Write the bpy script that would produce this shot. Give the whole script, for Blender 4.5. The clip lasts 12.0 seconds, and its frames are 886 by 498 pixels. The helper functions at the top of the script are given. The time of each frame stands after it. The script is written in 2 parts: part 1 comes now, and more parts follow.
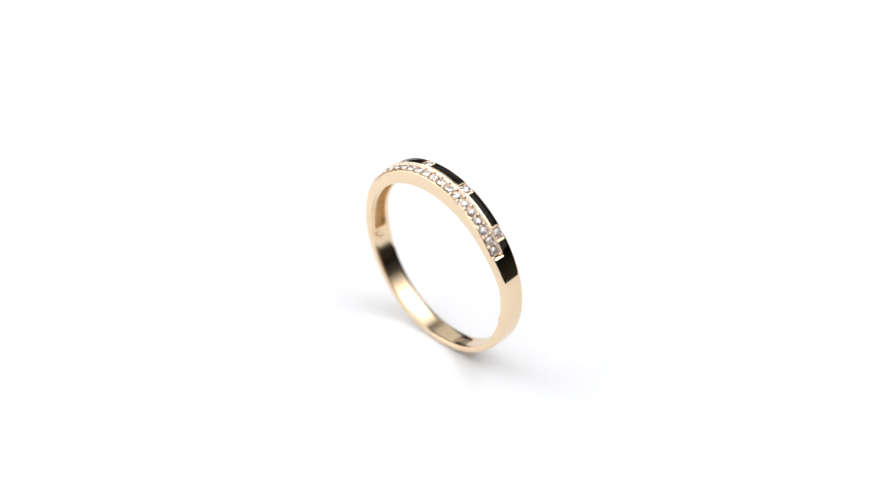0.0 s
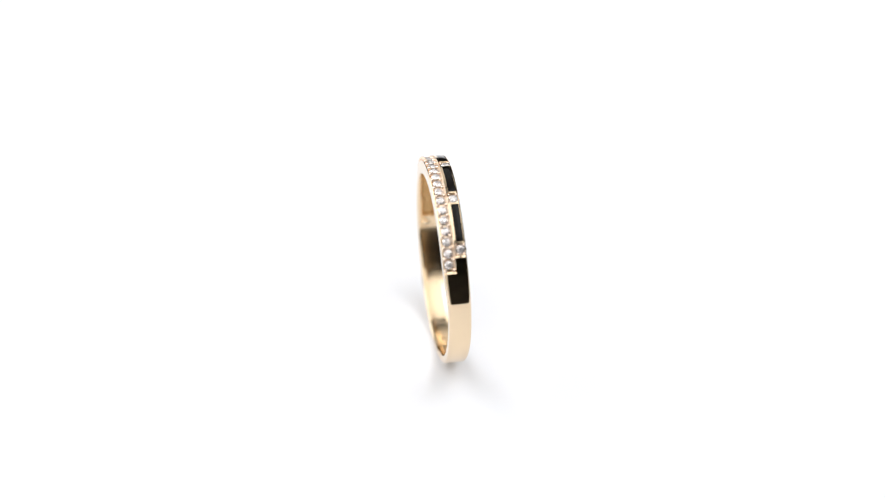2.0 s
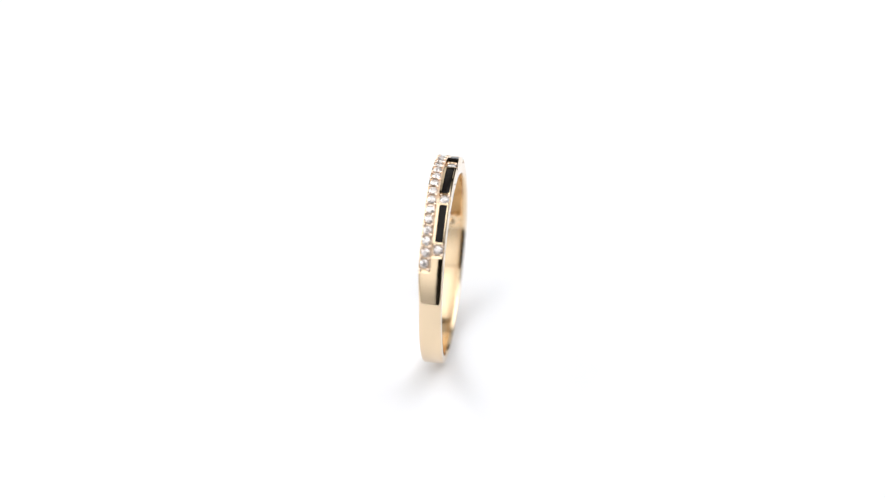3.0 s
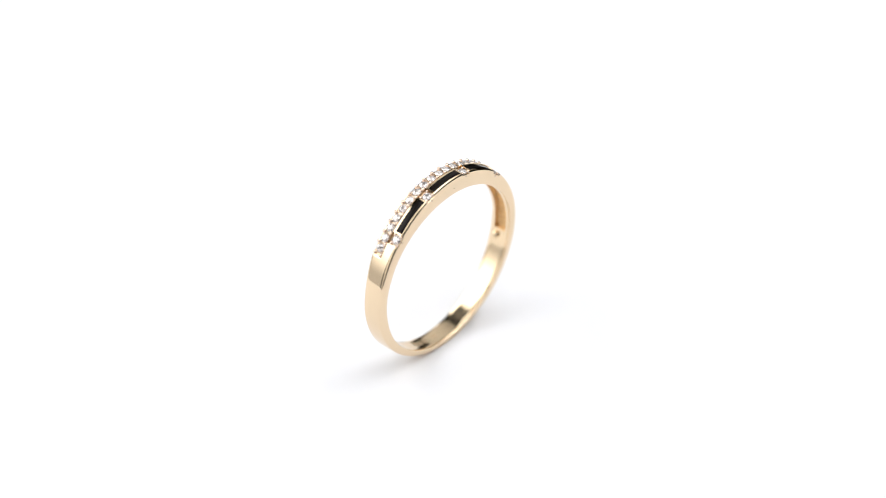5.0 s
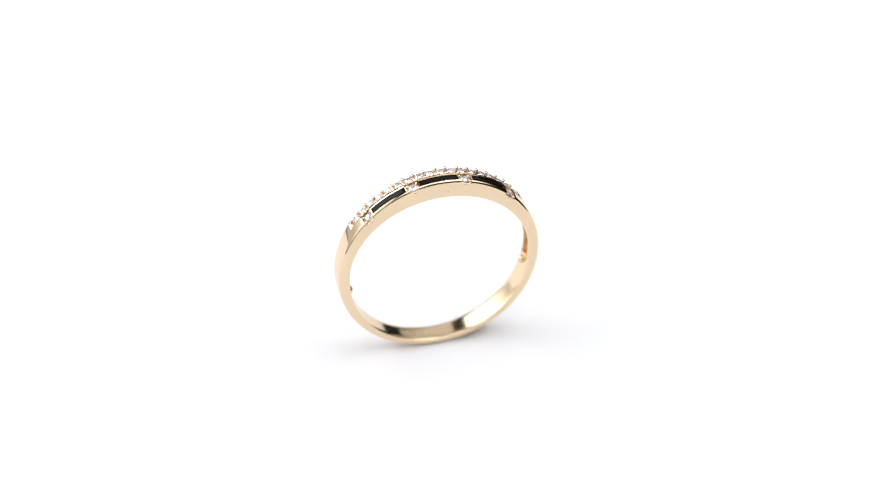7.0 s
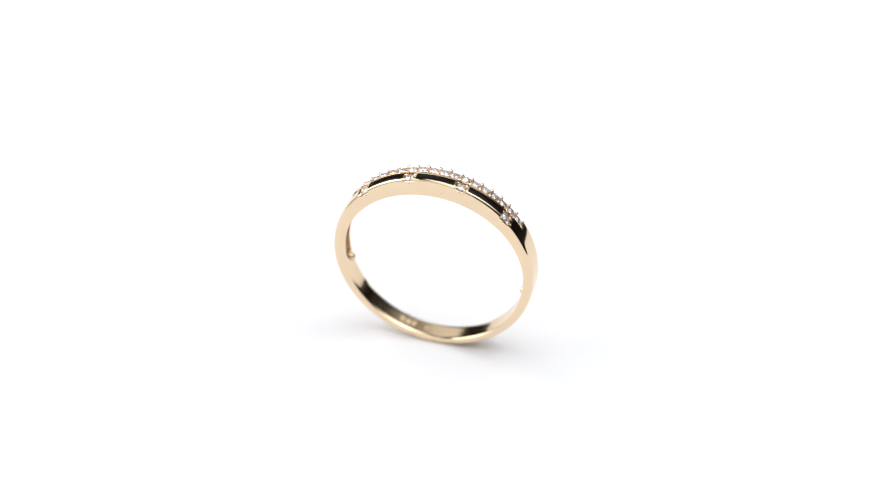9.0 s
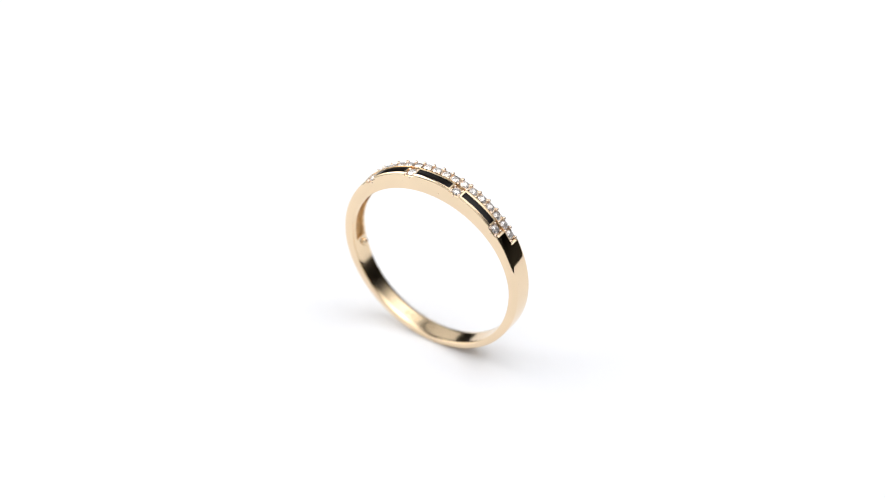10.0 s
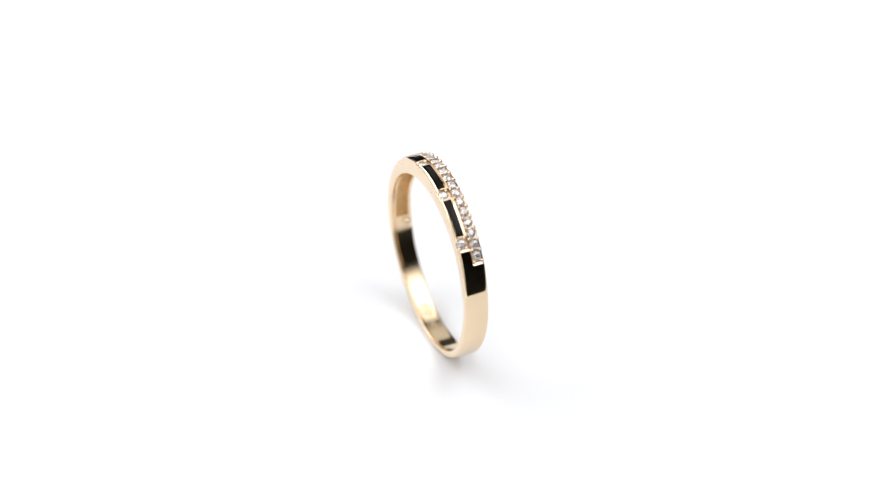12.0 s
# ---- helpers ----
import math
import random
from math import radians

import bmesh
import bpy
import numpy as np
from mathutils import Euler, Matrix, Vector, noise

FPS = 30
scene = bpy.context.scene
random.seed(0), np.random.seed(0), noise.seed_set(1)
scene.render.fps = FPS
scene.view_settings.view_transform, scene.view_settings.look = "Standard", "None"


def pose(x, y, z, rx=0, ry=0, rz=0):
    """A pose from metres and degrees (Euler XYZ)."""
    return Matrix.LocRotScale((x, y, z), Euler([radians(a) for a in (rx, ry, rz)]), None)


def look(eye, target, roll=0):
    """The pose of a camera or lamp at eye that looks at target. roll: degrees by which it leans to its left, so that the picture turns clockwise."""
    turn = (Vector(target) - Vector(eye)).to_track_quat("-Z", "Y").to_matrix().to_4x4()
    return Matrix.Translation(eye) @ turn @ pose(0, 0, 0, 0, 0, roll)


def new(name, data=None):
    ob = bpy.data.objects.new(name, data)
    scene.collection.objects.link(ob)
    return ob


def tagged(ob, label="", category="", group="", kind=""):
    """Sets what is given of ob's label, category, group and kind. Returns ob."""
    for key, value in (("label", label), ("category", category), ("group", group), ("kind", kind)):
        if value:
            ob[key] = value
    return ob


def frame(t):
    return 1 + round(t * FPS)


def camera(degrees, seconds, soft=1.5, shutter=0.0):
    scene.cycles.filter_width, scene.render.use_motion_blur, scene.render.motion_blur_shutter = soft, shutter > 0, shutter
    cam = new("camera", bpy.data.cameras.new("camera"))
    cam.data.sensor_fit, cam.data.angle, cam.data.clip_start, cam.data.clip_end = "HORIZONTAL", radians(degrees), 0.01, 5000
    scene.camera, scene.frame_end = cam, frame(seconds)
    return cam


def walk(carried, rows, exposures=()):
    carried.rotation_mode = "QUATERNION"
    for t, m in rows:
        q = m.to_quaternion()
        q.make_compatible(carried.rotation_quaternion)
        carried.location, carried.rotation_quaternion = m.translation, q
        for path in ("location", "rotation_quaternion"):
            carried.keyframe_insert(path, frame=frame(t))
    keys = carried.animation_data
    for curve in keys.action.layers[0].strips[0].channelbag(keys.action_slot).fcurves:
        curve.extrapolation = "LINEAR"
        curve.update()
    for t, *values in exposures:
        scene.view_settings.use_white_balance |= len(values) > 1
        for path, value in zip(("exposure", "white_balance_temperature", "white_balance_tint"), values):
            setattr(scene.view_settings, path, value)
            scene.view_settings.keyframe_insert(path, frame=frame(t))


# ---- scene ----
# The lens stands still, high in front of a turntable, on one long macro view.
TILT, AWAY = radians(39.43), 0.6299
MID = 0.01036                      # height of the ring's centre over the platter
FORWARD = Vector((0, math.cos(TILT), -math.sin(TILT)))
UPWARD = Vector((0, math.sin(TILT), math.cos(TILT)))
EYE = Vector((0.000298, 0, MID)) - FORWARD * AWAY + UPWARD * 0.000579
cam = camera(7.85, 12.0, soft=0.92)
cam.data.dof.use_dof = True
cam.data.dof.focus_distance = AWAY - 0.004
cam.data.dof.aperture_fstop = 12.5
STILL = look(EYE, EYE + FORWARD, 0.48)
walk(cam, [(0.0, STILL), (12.0, STILL)], exposures=[(0.0, 0.86), (12.0, 0.86)])


# ---- world ----
def dim_world():
    world = bpy.data.worlds.new("dim_room")
    world.use_nodes = True
    back = world.node_tree.nodes["Background"]
    back.inputs["Color"].default_value = (0.9, 0.95, 1.0, 1)
    back.inputs["Strength"].default_value = 0.02
    scene.world = world


dim_world()
TOP_GLOW, RIGHT_GLOW, LEFT_GLOW, FRONT_GLOW = 1.08, 2.1, 1.85, 0.72   # brightness of the four lights


# ---- materials ----
def material(name, colour, rough, metal=0.0):
    m = bpy.data.materials.new(name)
    m.use_nodes = True
    b = m.node_tree.nodes["Principled BSDF"]
    b.inputs["Base Color"].default_value = (*colour, 1)
    b.inputs["Roughness"].default_value = rough
    b.inputs["Metallic"].default_value = metal
    return m, m.node_tree.nodes, m.node_tree.links, b


def grain(m, nodes, links, b, colour, spread, scale, fine, bump, distance, rough, rough_spread):
    """Two scales of noise: broad tone and fine relief."""
    at = nodes.new("ShaderNodeTexCoord")
    broad, small = nodes.new("ShaderNodeTexNoise"), nodes.new("ShaderNodeTexNoise")
    for n, s in ((broad, scale), (small, fine)):
        n.inputs["Scale"].default_value = s
        n.inputs["Detail"].default_value = 4
        links.new(at.outputs["Object"], n.inputs["Vector"])
    ramp = nodes.new("ShaderNodeValToRGB")
    ramp.color_ramp.elements[0].position, ramp.color_ramp.elements[1].position = 0.3, 0.7
    ramp.color_ramp.elements[0].color = (*[c * (1 - spread) for c in colour], 1)
    ramp.color_ramp.elements[1].color = (*[min(1, c * (1 + spread)) for c in colour], 1)
    links.new(broad.outputs["Fac"], ramp.inputs["Fac"])
    links.new(ramp.outputs["Color"], b.inputs["Base Color"])
    span = nodes.new("ShaderNodeMapRange")
    span.inputs["To Min"].default_value, span.inputs["To Max"].default_value = rough - rough_spread, rough + rough_spread
    links.new(small.outputs["Fac"], span.inputs["Value"])
    links.new(span.outputs["Result"], b.inputs["Roughness"])
    if bump:
        relief = nodes.new("ShaderNodeBump")
        relief.inputs["Strength"].default_value, relief.inputs["Distance"].default_value = bump, distance
        links.new(small.outputs["Fac"], relief.inputs["Height"])
        links.new(relief.outputs["Normal"], b.inputs["Normal"])
    return m


GOLD_TONE = (0.82, 0.645, 0.44)
GOLD = grain(*material("polished_gold", GOLD_TONE, 0.07, 1.0), GOLD_TONE, 0.02, 300, 900, 0.05, 0.00002, 0.07, 0.03)
# Rough cast gold of the groove; its deeper orange paints in repeated gold reflections.
CAST = grain(*material("cast_gold_bounce_tint", (0.84, 0.56, 0.27), 0.35, 1.0), (0.84, 0.56, 0.27), 0.08, 900, 2600, 1.0, 0.0005, 0.38, 0.1)
BORE = grain(*material("satin_gold", (0.835, 0.65, 0.43), 0.2, 1.0), (0.835, 0.65, 0.43), 0.04, 300, 1400, 0.12, 0.00002, 0.14, 0.05)
# Seats get a paler, rougher gold that stands in for light on their rims.
SEAT = grain(*material("lightened_seat_gold", (0.90, 0.74, 0.58), 0.4, 1.0), (0.90, 0.74, 0.58), 0.06, 600, 2200, 0.3, 0.00004, 0.4, 0.08)
ENAMEL = grain(*material("black_enamel", (0.009, 0.007, 0.006), 0.12), (0.009, 0.007, 0.006), 0.3, 400, 1500, 0.03, 0.00002, 0.12, 0.04)
ENAMEL.node_tree.nodes["Principled BSDF"].inputs["Specular IOR Level"].default_value = 0.12
BEAD = grain(*material("pale_gold", (0.87, 0.70, 0.565), 0.1, 1.0), (0.87, 0.70, 0.565), 0.03, 400, 1500, 0.05, 0.00002, 0.1, 0.04)
STAMP = grain(*material("stamped_gold", (0.8, 0.62, 0.4), 0.3, 1.0), (0.8, 0.62, 0.4), 0.1, 900, 3000, 0.3, 0.00004, 0.42, 0.1)
WHITE = grain(*material("white_acrylic", (0.805, 0.81, 0.832), 0.55), (0.805, 0.81, 0.832), 0.006, 30, 900, 0.05, 0.00003, 0.55, 0.05)
BOARD = grain(*material("matt_board", (0.83, 0.82, 0.80), 0.8), (0.83, 0.82, 0.80), 0.03, 6, 200, 0.1, 0.0004, 0.8, 0.08)
DARK = grain(*material("dark_paint", (0.075, 0.07, 0.06), 0.7), (0.075, 0.07, 0.06), 0.2, 3, 60, 0.2, 0.001, 0.7, 0.1)
BLACK = grain(*material("black_cloth", (0.02, 0.02, 0.02), 0.9), (0.02, 0.02, 0.02), 0.25, 8, 300, 0.3, 0.0006, 0.88, 0.08)


def gem_material():
    m = bpy.data.materials.new("clear_stone")
    m.use_nodes = True
    nodes, links = m.node_tree.nodes, m.node_tree.links
    nodes.remove(nodes["Principled BSDF"])
    glass = nodes.new("ShaderNodeBsdfGlass")
    glass.inputs["IOR"].default_value = 2.3
    glass.inputs["Roughness"].default_value = 0.0
    tone = nodes.new("ShaderNodeObjectInfo")
    ramp = nodes.new("ShaderNodeValToRGB")
    ramp.color_ramp.elements[0].color = (1.0, 0.93, 0.91, 1)
    ramp.color_ramp.elements[1].color = (1, 1, 1, 1)
    links.new(tone.outputs["Random"], ramp.inputs["Fac"])
    links.new(ramp.outputs["Color"], glass.inputs["Color"])
    # Added gloss and white diffuse stand in for light returned inside the stone.
    glint, mix = nodes.new("ShaderNodeBsdfGlossy"), nodes.new("ShaderNodeMixShader")
    glint.inputs["Color"].default_value = (1, 0.95, 0.91, 1)
    glint.inputs["Roughness"].default_value = 0.03
    whitening, over = nodes.new("ShaderNodeBsdfDiffuse"), nodes.new("ShaderNodeMixShader")
    whitening.inputs["Color"].default_value = (0.98, 0.93, 0.905, 1)
    mix.inputs["Fac"].default_value, over.inputs["Fac"].default_value = 0.38, 0.24
    links.new(glass.outputs["BSDF"], mix.inputs[1])
    links.new(glint.outputs["BSDF"], mix.inputs[2])
    links.new(mix.outputs["Shader"], over.inputs[1])
    links.new(whitening.outputs["BSDF"], over.inputs[2])
    links.new(over.outputs["Shader"], nodes["Material Output"].inputs["Surface"])
    return m


GEM = gem_material()


def glow(name, strength, colour, edge, inside, outside, middle, stretch):
    """A lit diffuser, brightest in its middle, as the bulb behind it makes it."""
    m = bpy.data.materials.new(name)
    m.use_nodes = True
    nodes, links = m.node_tree.nodes, m.node_tree.links
    nodes.remove(nodes["Principled BSDF"])
    at, shift = nodes.new("ShaderNodeTexCoord"), nodes.new("ShaderNodeVectorMath")
    shift.operation = "SUBTRACT"
    shift.inputs[1].default_value = (0.5, middle, 0.5)
    links.new(at.outputs["Generated"], shift.inputs[0])
    flat = nodes.new("ShaderNodeVectorMath")
    flat.operation = "MULTIPLY"
    flat.inputs[1].default_value = (stretch, 1, 0)
    links.new(shift.outputs["Vector"], flat.inputs[0])
    far = nodes.new("ShaderNodeVectorMath")
    far.operation = "LENGTH"
    links.new(flat.outputs["Vector"], far.inputs[0])
    span = nodes.new("ShaderNodeMapRange")
    span.interpolation_type = "SMOOTHSTEP"
    span.inputs["From Min"].default_value, span.inputs["From Max"].default_value = inside, outside
    span.inputs["To Min"].default_value, span.inputs["To Max"].default_value = strength, strength * edge
    links.new(far.outputs["Value"], span.inputs["Value"])
    lit = nodes.new("ShaderNodeEmission")
    lit.inputs["Color"].default_value = (*colour, 1)
    links.new(span.outputs["Result"], lit.inputs["Strength"])
    links.new(lit.outputs["Emission"], nodes["Material Output"].inputs["Surface"])
    return m


DAYLIGHT = (0.985, 0.99, 1.0)
TOP_LIGHT = glow("lit_scrim", TOP_GLOW, DAYLIGHT, 0.8, 0.2, 0.56, 0.5, 1.0)
RIGHT_LIGHT = glow("lit_front_diffuser", RIGHT_GLOW, DAYLIGHT, 0.01, 0.10, 0.80, 0.85, 1.35)
LEFT_LIGHT = glow("lit_side_diffuser", LEFT_GLOW, DAYLIGHT, 0.2, 0.16, 0.56, 0.66, 0.3)
FRONT_LIGHT = glow("lit_dim_diffuser", FRONT_GLOW, DAYLIGHT, 0.45, 0.10, 0.60, 0.75, 0.1)


# ---- building helpers ----
def part(name, bm, mat, parent=None, label=""):
    mesh = bpy.data.meshes.new(name)
    bm.to_mesh(mesh)
    bm.free()
    for m in (mat if isinstance(mat, (list, tuple)) else [mat]):
        mesh.materials.append(m)
    ob = new(name, mesh)
    ob.parent = parent
    return tagged(ob, label)


def box(bm, size, at=(0, 0, 0), bevel=0.0):
    made = bmesh.ops.create_cube(bm, size=1, matrix=Matrix.Translation(at) @ Matrix.Diagonal((*size, 1)))
    if bevel:
        edges = list({e for v in made["verts"] for e in v.link_edges})
        bmesh.ops.bevel(bm, geom=edges, offset=bevel, segments=2, affect="EDGES", profile=0.5)


def lathe(bm, profile, steps):
    """Turn a profile of (radius, height) about z."""
    rows = [[bm.verts.new((r * math.cos(a), r * math.sin(a), z)) for r, z in profile] for a in (2 * math.pi * i / steps for i in range(steps))]
    for i, row in enumerate(rows):
        nxt = rows[(i + 1) % steps]
        for k in range(len(profile) - 1):
            bm.faces.new((row[k], nxt[k], nxt[k + 1], row[k + 1]))
    bm.faces.new([r[-1] for r in rows])
    bm.faces.new([r[0] for r in reversed(rows)])
    for f in bm.faces:
        f.smooth = len(f.verts) == 4
    for e in bm.edges:
        if len(e.link_faces) == 2 and e.calc_face_angle() > radians(32):
            e.smooth = False


def soften(bm, degrees):
    bm.normal_update()
    for f in bm.faces:
        f.smooth = True
    for e in bm.edges:
        if len(e.link_faces) == 2 and e.calc_face_angle() > radians(degrees):
            e.smooth = False


# ---- the studio ----
def studio():
    def slab(name, size, at, mat, label):
        bm = bmesh.new()
        box(bm, size, at)
        tagged(part(name, bm, mat), label, name.split("_")[0], kind="structure")
    slab("floor", (3.6, 3.6, 0.1), (0, 0, -0.85), DARK, "dark painted studio floor")
    slab("ceiling", (3.6, 3.6, 0.1), (0, 0, 1.75), DARK, "dark painted studio ceiling")
    slab("wall_north", (3.6, 0.1, 2.5), (0, 1.75, 0.45), DARK, "dark painted studio wall")
    slab("wall_south", (3.6, 0.1, 2.5), (0, -1.75, 0.45), DARK, "dark painted studio wall")
    slab("wall_east", (0.1, 3.4, 2.5), (1.75, 0, 0.45), DARK, "dark painted studio wall")
    slab("wall_west", (0.1, 3.4, 2.5), (-1.75, 0, 0.45), DARK, "dark painted studio wall")


def softbox(name, wide, high, at, towards, mat, behind, end, label):
    """A shallow black hood with a lit front; local z points at the subject."""
    lamp = tagged(new(name), label, "softbox")
    lamp.matrix_basis = look(at, towards) @ pose(0, 0, 0, 0, 180, 0)
    bm = bmesh.new()
    box(bm, (wide, high, 0.004), (0, 0, 0))
    part("diffuser", bm, mat, lamp, "glowing white cloth diffuser")
    for x, y, sx, sy in ((wide / 2 + 0.008, 0, 0.016, high + 0.032), (-wide / 2 - 0.008, 0, 0.016, high + 0.032),
                         (0, high / 2 + 0.008, wide, 0.016), (0, -high / 2 - 0.008, wide, 0.016)):
        bm = bmesh.new()
        box(bm, (sx, sy, 0.05), (x, y, -0.015), 0.003)
        part("rim", bm, BLACK, lamp)
    bm = bmesh.new()
    base = [bm.verts.new((x * wide / 2, y * high / 2, -0.012)) for x, y in ((-1, -1), (1, -1), (1, 1), (-1, 1))]
    tip = [bm.verts.new((x * 0.06, y * 0.06, -0.22)) for x, y in ((-1, -1), (1, -1), (1, 1), (-1, 1))]
    bm.faces.new(tip)
    for i in range(4):
        bm.faces.new((base[i], base[(i + 1) % 4], tip[(i + 1) % 4], tip[i]))
    part("hood", bm, BLACK, lamp, "black cloth hood")
    bm = bmesh.new()
    foot, head = Vector((*behind, end)), lamp.matrix_basis @ Vector((0, 0, -0.2))
    way = lamp.matrix_basis.inverted()
    for a, b in ((foot, Vector((*behind, head.z))), (Vector((*behind, head.z)), head)):
        a, b = way @ a, way @ b
        turn = (b - a).to_track_quat("Z", "Y").to_matrix().to_4x4()
        bmesh.ops.create_cone(bm, cap_ends=True, segments=16, radius1=0.012, radius2=0.012, depth=(b - a).length + 0.02, matrix=Matrix.Translation((a + b) / 2) @ turn)
    part("pole", bm, BLACK, lamp, "black metal pole")
    return lamp


def bounce_board(wide, high, m, label):
    """A free-standing board; its face looks along local -y, and its uprights reach the studio floor."""
    board = tagged(new("reflector_board"), label, "reflector board")
    board.matrix_basis = m
    bm = bmesh.new()
    box(bm, (wide, 0.012, high), (0, 0, 0), 0.002)
    part("panel", bm, BOARD, board)
    long = m.translation.z + 0.8 + 0.1
    for x in (-wide * 0.4, wide * 0.4):
        bm = bmesh.new()
        box(bm, (0.03, 0.02, long), (x, 0.017, 0.1 - long / 2), 0.003)
        part("upright", bm, BLACK, board)


def display_table():
    table = tagged(new("table"), "black cloth covered studio table under the turntable", "table")
    bm = bmesh.new()
    box(bm, (0.5, 0.42, 0.03), (0, 0, -0.055), 0.004)
    part("tabletop", bm, BLACK, table)
    for x in (-0.22, 0.22):
        for y in (-0.18, 0.18):
            bm = bmesh.new()
            box(bm, (0.03, 0.03, 0.74), (x, y, -0.435), 0.003)
            part("leg", bm, BLACK, table)


def turntable():
    table = tagged(new("turntable"), "round white turntable on a low black base, under the ring", "turntable")
    bm = bmesh.new()
    lathe(bm, [(0.060, -0.040), (0.062, -0.038), (0.062, -0.016), (0.060, -0.014)], 72)
    part("base", bm, BLACK, table, "low round black base")
    bm = bmesh.new()
    lathe(bm, [(0.012, -0.0142), (0.012, -0.0118)], 32)
    part("spindle", bm, BLACK, table)
    bm = bmesh.new()
    lathe(bm, [(0.0745, -0.012), (0.076, -0.0105), (0.076, -0.0015), (0.0756, -0.0004), (0.0745, 0.0)], 128)
    return part("platter", bm, WHITE, table, "round white platter")


# ---- the ring, in millimetres, lying in its own xz plane; y runs across the band ----
MM = 0.001
SINGLE = (15.4, 46.3)              # the four single stones, in degrees from the top
PAVE_END, PAVE_STEP = 58.3, 6.4
SPLIT = 0.03                       # line between the two rows, across the band


def ease(a, b, x):
    x = min(1, max(0, (x - a) / (b - a)))
    return x * x * (3 - 2 * x)


def outer(deg):
    d = (deg + 90) % 360 - 90
    return 10.0 + 0.36 * max(0, -math.sin(radians(deg))) ** 1.5 + 0.18 * math.exp(-((d + 6) / 30) ** 2) + 0.09 * math.exp(-((d - 180) / 26) ** 2)


def inner(deg):
    s = math.sin(radians(deg))
    return 9.1 - 1.08 * max(0, s) ** 1.4 + 0.55 * max(0, -s) ** 1.5


def reach(deg, w):
    """How far the band's edge stands from its middle line, on the side of w: the stone row flares out at the head."""
    a = abs((deg - 90 + 180) % 360 - 180)
    if w > 0:
        return 1.2 + 0.06 * ease(52, 80, a) - 0.18 * ease(100, 165, a)
    right = 1 - ease(-1, 1, -math.cos(radians(deg)))
    return 1.2 - (0.12 + 0.20 * right) * ease(52, 84, a)


def crown(deg, w):
    """The outer radius of the gold at an angle and a place across the band (for a band 2.4 wide)."""
    a = abs((deg - 90 + 180) % 360 - 180)
    full = outer(deg) - 0.035 * (w / 1.2) ** 2 - 0.13 * max(0, (abs(w) - 0.94) / 0.26) ** 2
    if w < SPLIT:
        if a > PAVE_END:
            return full - 0.14 * max(0, 1 - (a - PAVE_END) / 1.2)
        if a > PAVE_END - 0.9:
            return 9.80
        k = min(8.5, max(-8.5, round((deg - 90) / PAVE_STEP - 0.5) + 0.5))
        pit = 0.85 * max(0, 0.46 - math.hypot(radians(deg - 90 - k * PAVE_STEP) * 9.6, w + 0.60))
        return 9.70 - pit + 0.36 * min(1, max(0, (w + 0.24) / 0.26))
    near = min(abs(a - s) for s in SINGLE)
    if near < 3.4 and a < 50:
        return 9.70 - 0.85 * max(0, 0.48 - math.hypot(radians(min((a - s for s in SINGLE), key=abs)) * 9.6, w - 0.63))
    if a > SINGLE[1]:
        return full - 0.05 * max(0, 1 - (a - SINGLE[1] - 3.4) / 1.3)
    if a < SINGLE[1] and near > 4.3 and 0.26 < w < 1.0:
        return full - 0.22
    return full


def on_ring(deg, r, w):
    return Vector((r * math.cos(radians(deg)), w, r * math.sin(radians(deg)))) * MM


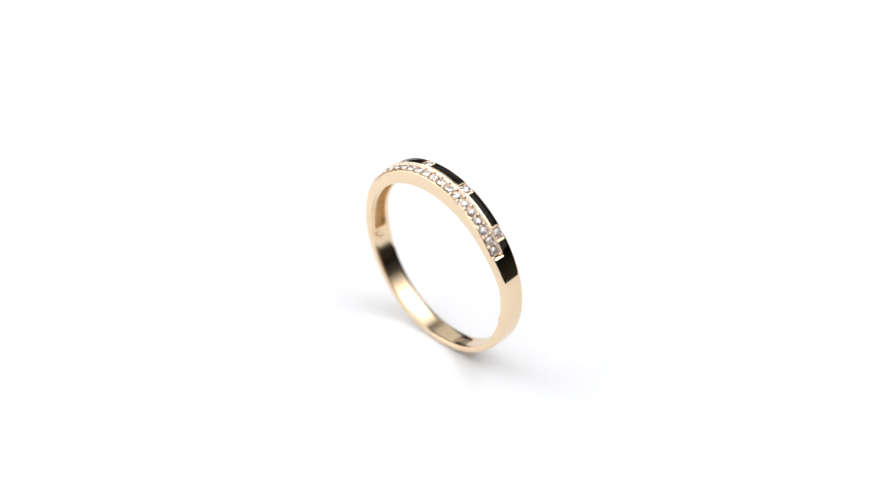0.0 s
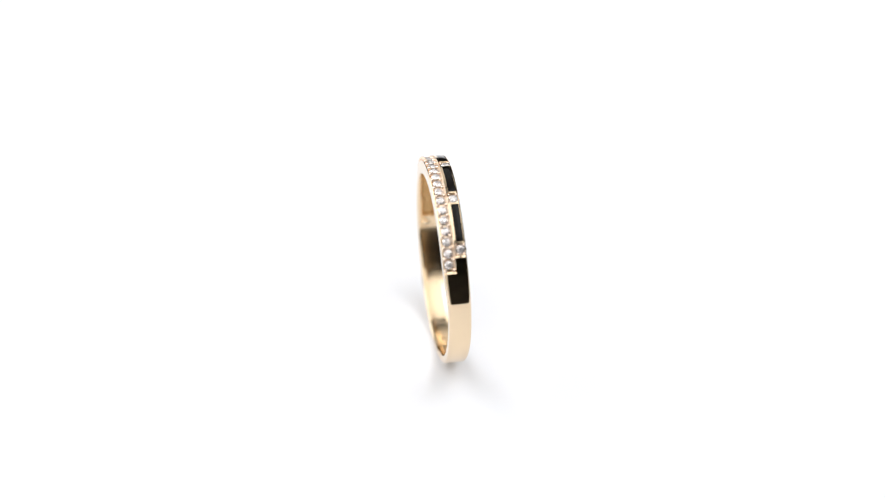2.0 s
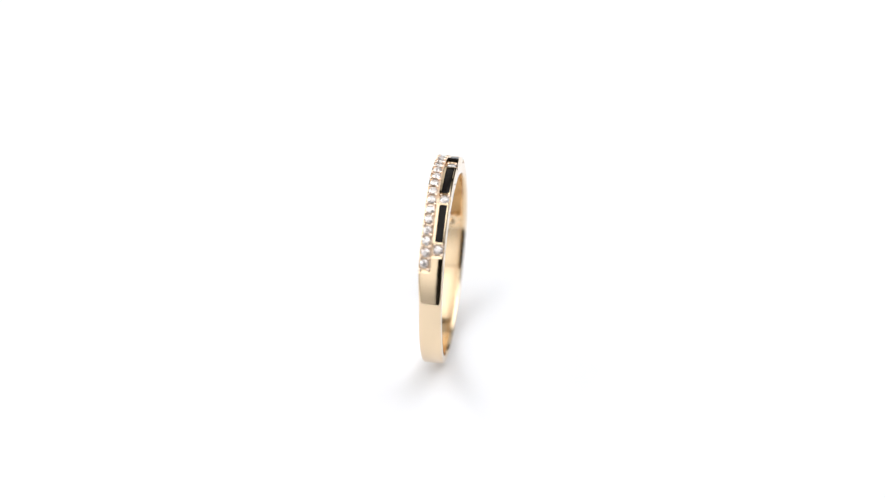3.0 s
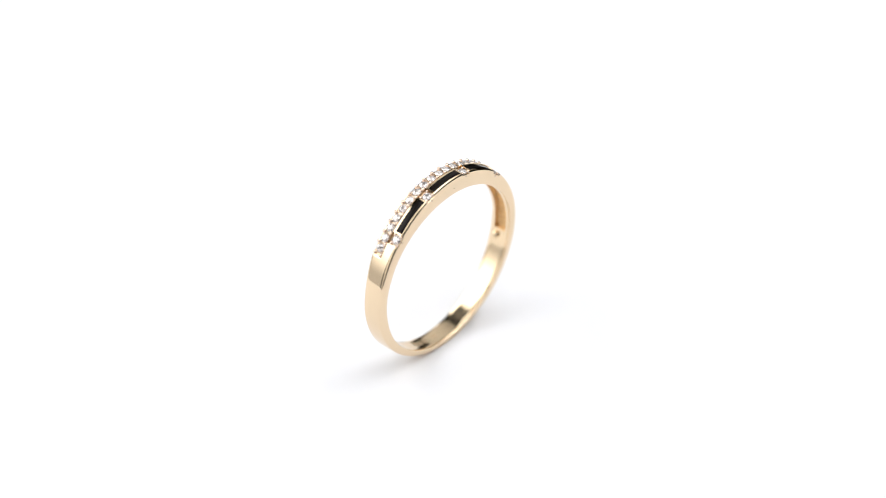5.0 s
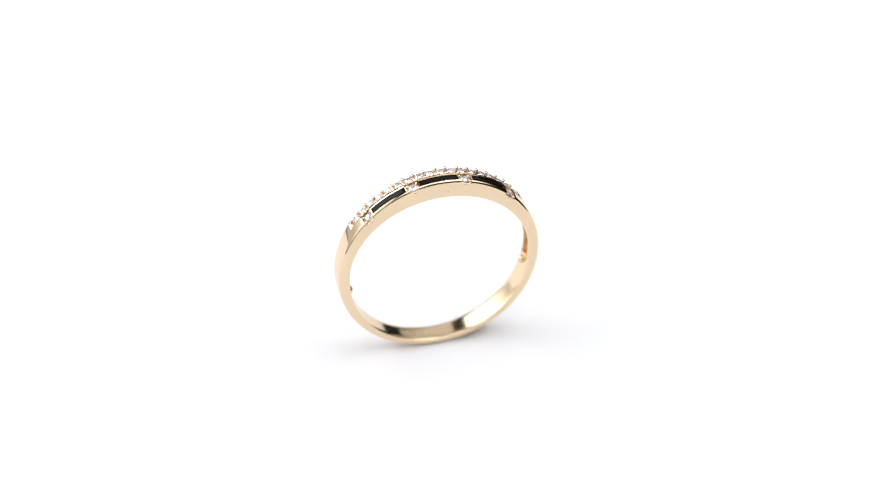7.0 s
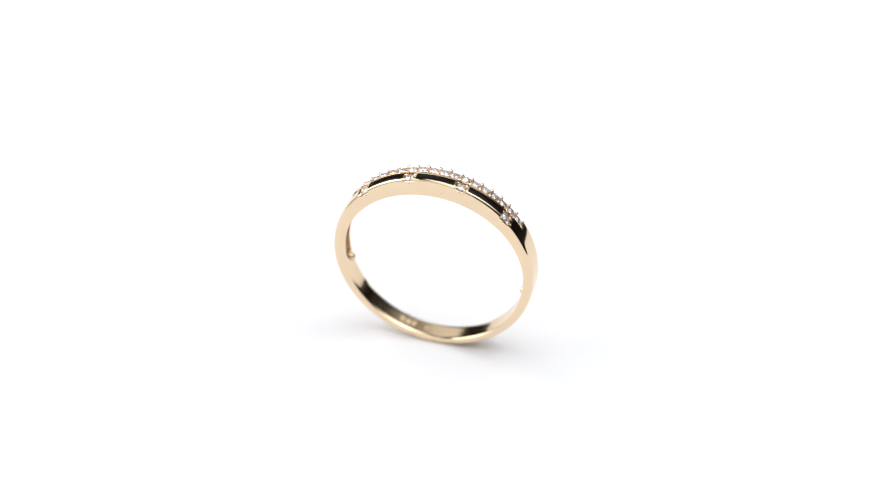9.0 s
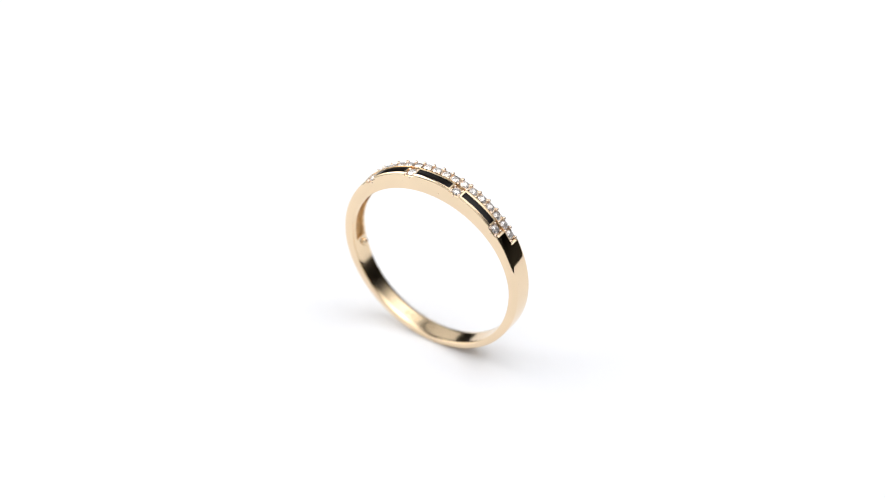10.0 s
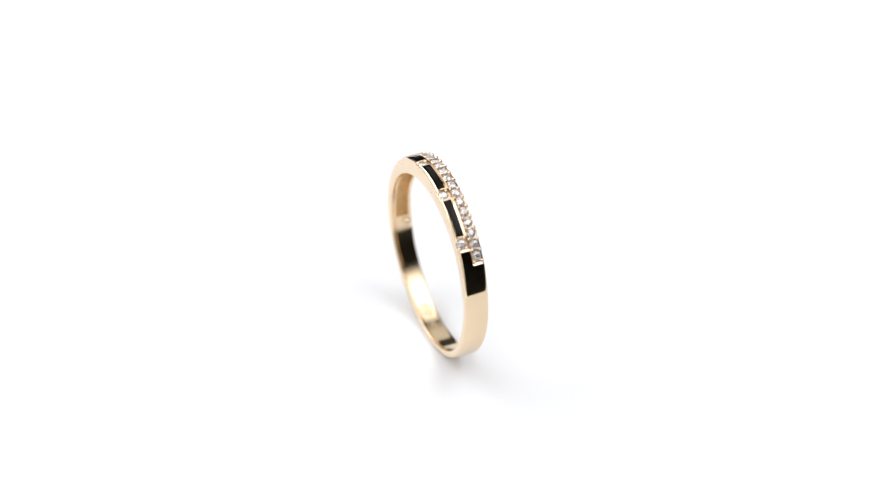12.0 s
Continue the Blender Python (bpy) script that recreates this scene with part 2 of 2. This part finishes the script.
def ring_band(ring):
    cuts = set(round(i * 1.5, 3) for i in range(240)) | set(round(30 + i * 0.8, 3) for i in range(151))
    for side in (-1, 1):
        edges = [PAVE_END, PAVE_END - 0.9]
        for s in SINGLE:
            edges += [s - 4.3, s - 3.4, s + 3.4] + ([s + 4.3] if s < 40 else [])
        for e in edges + [PAVE_END + 1.2, SINGLE[1] + 4.7, 103, 101]:
            cuts |= {round((90 + side * e - 0.07) % 360, 3), round((90 + side * e + 0.07) % 360, 3)}
    cuts = sorted(cuts)
    across = [-1.2, -1.185, -1.15, -1.10, -1.0, -0.9, -0.8, -0.7, -0.6, -0.5, -0.4, -0.3, -0.2, -0.1, 0.02, 0.04, 0.15, 0.25, 0.27, 0.38, 0.5, 0.63, 0.76, 0.88, 0.99, 1.01, 1.05, 1.10, 1.15, 1.185, 1.2]
    within = [1.2, 1.17, 1.08, 0.70, 0.62, 0.35, 0, -0.35, -0.62, -0.70, -1.08, -1.17, -1.2]
    bm = bmesh.new()
    rows = []
    for d in cuts:
        a = abs((d - 90 + 180) % 360 - 180)
        row = []
        for w in across:
            drop = {1.2: 0.09, 1.185: 0.035, 1.15: 0.006}.get(abs(w), 0)
            row.append(bm.verts.new(on_ring(d, crown(d, w) - drop, w * reach(d, w) / 1.2)))
        for w in within:
            r = inner(d) + {1.2: 0.13, 1.17: 0.045}.get(abs(w), 0)
            if a < 102 and abs(w) < 0.65:
                ribs = 0.12 * math.cos(radians(a / PAVE_STEP * 360)) * (1 - (w / 0.65) ** 2)
                r += (0.55 + ribs) * (1 - 0.45 * ease(60, 99, a))
            row.append(bm.verts.new(on_ring(d, r, w * reach(d, w) / 1.2)))
        rows.append(row)
    n = len(rows[0])
    lo, hi = len(across) + 3, len(across) + 9
    for i, row in enumerate(rows):
        nxt = rows[(i + 1) % len(rows)]
        a = abs((cuts[i] - 90 + 180) % 360 - 180)
        near = min(abs(a - s) for s in SINGLE)
        for k in range(n):
            f = bm.faces.new((row[k], row[(k + 1) % n], nxt[(k + 1) % n], nxt[k]))
            f.material_index = 1 if a < 102 and lo <= k < hi else 2 if len(across) + 1 <= k < n - 2 else 0
            if (a < PAVE_END - 0.95 and 4 <= k < 14) or (near < 3.3 and 15 <= k < 26):
                f.material_index = 3
    bmesh.ops.recalc_face_normals(bm, faces=bm.faces)
    soften(bm, 34)
    band = part("band", bm, [GOLD, CAST, BORE, SEAT], ring, "polished yellow gold band")
    keep = band.modifiers.new("even_shading", "WEIGHTED_NORMAL")
    keep.keep_sharp = True
    return band


def enamel_bars(ring):
    gap = SINGLE[0] + 4.4, SINGLE[1] - 4.4
    for lo, hi in ((90 - gap[1], 90 - gap[0]), (90 - SINGLE[0] + 4.4, 90 + SINGLE[0] - 4.4), (90 + gap[0], 90 + gap[1])):
        bm = bmesh.new()
        rows = []
        for i in range(19):
            d = lo + (hi - lo) * i / 18
            end = i in (0, 18)
            top = outer(d) - (0.06 if end else 0.035)
            rows.append([bm.verts.new(on_ring(d, top + r, w)) for w, r in
                         ((0.275, -0.25), (0.275, -0.03), (0.30, -0.008), (0.615, -0.004), (0.955, -0.028), (0.985, -0.05), (0.985, -0.25))])
        for a, b in zip(rows, rows[1:]):
            for k in range(7):
                bm.faces.new((a[k], a[(k + 1) % 7], b[(k + 1) % 7], b[k]))
        bm.faces.new(rows[0])
        bm.faces.new(list(reversed(rows[-1])))
        bmesh.ops.recalc_face_normals(bm, faces=bm.faces)
        soften(bm, 40)
        part("enamel_inlay", bm, ENAMEL, ring, "glossy black enamel inlay")


def brilliant(radius):
    """A round cut stone: table, star and kite facets, girdle and pointed pavilion; z up, girdle at 0."""
    bm = bmesh.new()
    def circle(r, z, turn):
        return [bm.verts.new((r * radius * MM * math.cos(math.pi * (i + turn) / 4), r * radius * MM * math.sin(math.pi * (i + turn) / 4), z * radius * MM)) for i in range(8)]
    table, star = circle(0.44, 0.36, 0), circle(0.74, 0.25, 0.5)
    girdle = [bm.verts.new((radius * MM * math.cos(math.pi * i / 8), radius * MM * math.sin(math.pi * i / 8), 0.03 * radius * MM)) for i in range(16)]
    under = [bm.verts.new((radius * MM * math.cos(math.pi * i / 8), radius * MM * math.sin(math.pi * i / 8), -0.03 * radius * MM)) for i in range(16)]
    low = circle(0.45, -0.52, 0.5)
    tip = bm.verts.new((0, 0, -0.86 * radius * MM))
    bm.faces.new(table)
    for i in range(8):
        j = (i + 1) % 8
        bm.faces.new((table[i], star[i], table[j]))
        bm.faces.new((table[i], star[i - 1], girdle[2 * i], star[i]))
        bm.faces.new((star[i], girdle[2 * i], girdle[2 * i + 1]))
        bm.faces.new((star[i], girdle[2 * i + 1], girdle[(2 * i + 2) % 16]))
        bm.faces.new((low[i], under[2 * i], under[2 * i + 1]))
        bm.faces.new((low[i], under[2 * i + 1], under[(2 * i + 2) % 16]))
        bm.faces.new((under[2 * i], low[i - 1], tip, low[i]))
    for i in range(16):
        bm.faces.new((girdle[i], under[i], under[(i + 1) % 16], girdle[(i + 1) % 16]))
    bmesh.ops.recalc_face_normals(bm, faces=bm.faces)
    mesh = bpy.data.meshes.new("stone")
    bm.to_mesh(mesh)
    bm.free()
    mesh.materials.append(GEM)
    return mesh


def ball(radius, mat, steps=10, rings=6):
    bm = bmesh.new()
    bmesh.ops.create_uvsphere(bm, u_segments=steps, v_segments=rings, radius=radius * MM)
    soften(bm, 80)
    mesh = bpy.data.meshes.new("bead")
    bm.to_mesh(mesh)
    bm.free()
    mesh.materials.append(mat)
    return mesh


def seat(name, mesh, ring, deg, r, w, spin=0.0, lean=0.0, label=""):
    ob = new(name, mesh)
    ob.parent = ring
    ob.matrix_basis = Matrix.Translation(on_ring(deg, r, w)) @ pose(0, 0, 0, lean, 90 - deg, 0) @ pose(0, 0, 0, 0, 0, spin)
    return tagged(ob, label)


def stones_and_beads(ring):
    rng = random.Random(4)
    small, large = brilliant(0.445), brilliant(0.475)
    bead, claw, knob = ball(0.20, BEAD), ball(0.18, BEAD), ball(0.40, GOLD, 20, 12)
    drop = ball(0.125, BEAD)
    half = 8.5 * PAVE_STEP
    for i in range(18):
        d = 90 - half + i * PAVE_STEP
        seat("gemstone", small, ring, d + rng.uniform(-0.2, 0.2), 9.79, -0.60 + rng.uniform(-0.02, 0.02), rng.uniform(0, 45), rng.uniform(-7, 7), "small round clear stone")
    for i in range(19):
        d = 90 - half + (i - 0.5) * PAVE_STEP
        for w in (-1.0, -0.20):
            seat("bead", bead, ring, d + rng.uniform(-0.3, 0.3), 9.85 + rng.uniform(-0.02, 0.02), w + rng.uniform(-0.02, 0.02))
    for s in (-SINGLE[1], -SINGLE[0], SINGLE[0], SINGLE[1]):
        seat("gemstone", large, ring, 90 + s, 9.80, 0.63, rng.uniform(0, 45), rng.uniform(-7, 7), "round clear stone between the enamel inlays")
        for e in (-2.7, 2.7):
            for w in (0.25, 1.0):
                seat("bead", claw, ring, 90 + s + e, 9.80, w)
        seat("bead", drop, ring, 90 + s, 9.52, 1.16)
    seat("casting_dot", ball(0.085, BEAD), ring, 95.2, 8.7, 1.17)
    for d in (-16.5, 196.5):
        seat("knob", knob, ring, d, 9.17, -0.28)


def stamps(ring):
    """Unreadable hallmarks inside the band, as plain raised bars."""
    for d, long, high in ((283.6, 2.9, 0.75), (287.2, 3.0, 0.75), (290.8, 2.9, 0.75), (272.9, 1.3, 0.5), (274.5, 1.1, 0.55), (276.1, 1.3, 0.5)):
        bm = bmesh.new()
        cells = []
        for i in range(5):
            a = d - long / 2 + long * i / 4
            r = inner(a)
            cells.append([bm.verts.new(on_ring(a, r - dr, w)) for w, dr in ((-high / 2, -0.02), (-high / 2 + 0.03, 0.006), (high / 2 - 0.03, 0.006), (high / 2, -0.02))])
        for a, b in zip(cells, cells[1:]):
            for k in range(4):
                bm.faces.new((a[k], a[(k + 1) % 4], b[(k + 1) % 4], b[k]))
        bm.faces.new(cells[0])
        bm.faces.new(list(reversed(cells[-1])))
        bmesh.ops.recalc_face_normals(bm, faces=bm.faces)
        part("hallmark", bm, STAMP, ring, "worn stamped hallmark bar")


def finger_ring():
    ring = tagged(new("ring"), "polished yellow gold ring with clear stones and black enamel, standing upright", "ring")
    ring_band(ring)
    enamel_bars(ring)
    stones_and_beads(ring)
    stamps(ring)
    return ring


studio()
softbox("softbox", 0.50, 1.20, (-0.05, -0.25, 0.82), (-0.05, -0.249, 0), TOP_LIGHT, (-0.05, -0.25), 1.70, "dimly glowing flat softbox hanging over the turntable")
softbox("softbox", 1.24, 0.94, (0.500, 0.090, 0.610), (0, 0, 0.01), RIGHT_LIGHT, (0.85, 0.14), 1.70, "bright tilted softbox hanging beside the turntable")
softbox("softbox", 1.16, 1.25, (-0.64, 0.25, 0.45), (0, 0.19, 0.41), LEFT_LIGHT, (-0.95, 0.22), -0.80, "glowing softbox standing beside the turntable")
bounce_board(1.52, 1.04, pose(0.49, 0.78, 0.77), "pale matt reflector board standing behind the turntable")
softbox("softbox", 0.70, 0.95, (-0.43, -0.62, 0.24), (0, 0, 0.24), FRONT_LIGHT, (-0.62, -0.88), -0.80, "dimly glowing softbox standing beside the camera")
display_table()
PLATTER = turntable()
RING = finger_ring()


# ---- what moves ----
def motions():
    """The platter turns steadily and carries the ring; the ring trembles a little on it."""
    start, rate = -47.63, -16.59
    tremble = {0.0: (-0.9, -1.8, 0.9), 0.5: (0.1, -0.9, 0.6), 1.0: (0.5, -0.2, 0.4), 1.5: (1.0, 1.4, 0.15), 2.0: (1.8, 1.8, 0), 2.5: (1.8, 2.1, 0.2),
               3.0: (1.9, 1.2, 0.1), 4.0: (2.0, 0.4, 0), 5.0: (1.6, -0.2, -0.15), 5.5: (1.0, -0.2, -0.2), 6.0: (-2.1, -0.6, 0), 6.5: (0.1, -0.9, -0.1),
               7.0: (-0.9, -1.7, 0.15), 8.0: (-0.6, -1.6, 0.2), 9.0: (0.7, -1.2, 0.45), 9.5: (1.7, -0.7, 0.5), 10.0: (1.4, -0.6, 0.1), 10.5: (1.6, 0.2, 0),
               11.0: (2.4, 0.5, 0), 11.5: (2.1, 0.6, -0.15), 12.0: (1.8, 1.2, -0.3)}
    rows, turns = [], []
    for t, (dx, dy, da) in tremble.items():
        yaw = start + rate * t
        rows.append((t, pose(dx * 5.51e-5, -dy * 8.68e-5, MID, 0, 0, yaw + da) @ pose(0.00033, 0.00011, 0, 0.34, 0, 0)))
        turns.append((t, pose(0, 0, 0, 0, 0, yaw)))
    walk(RING, rows)
    walk(PLATTER, turns)


motions()
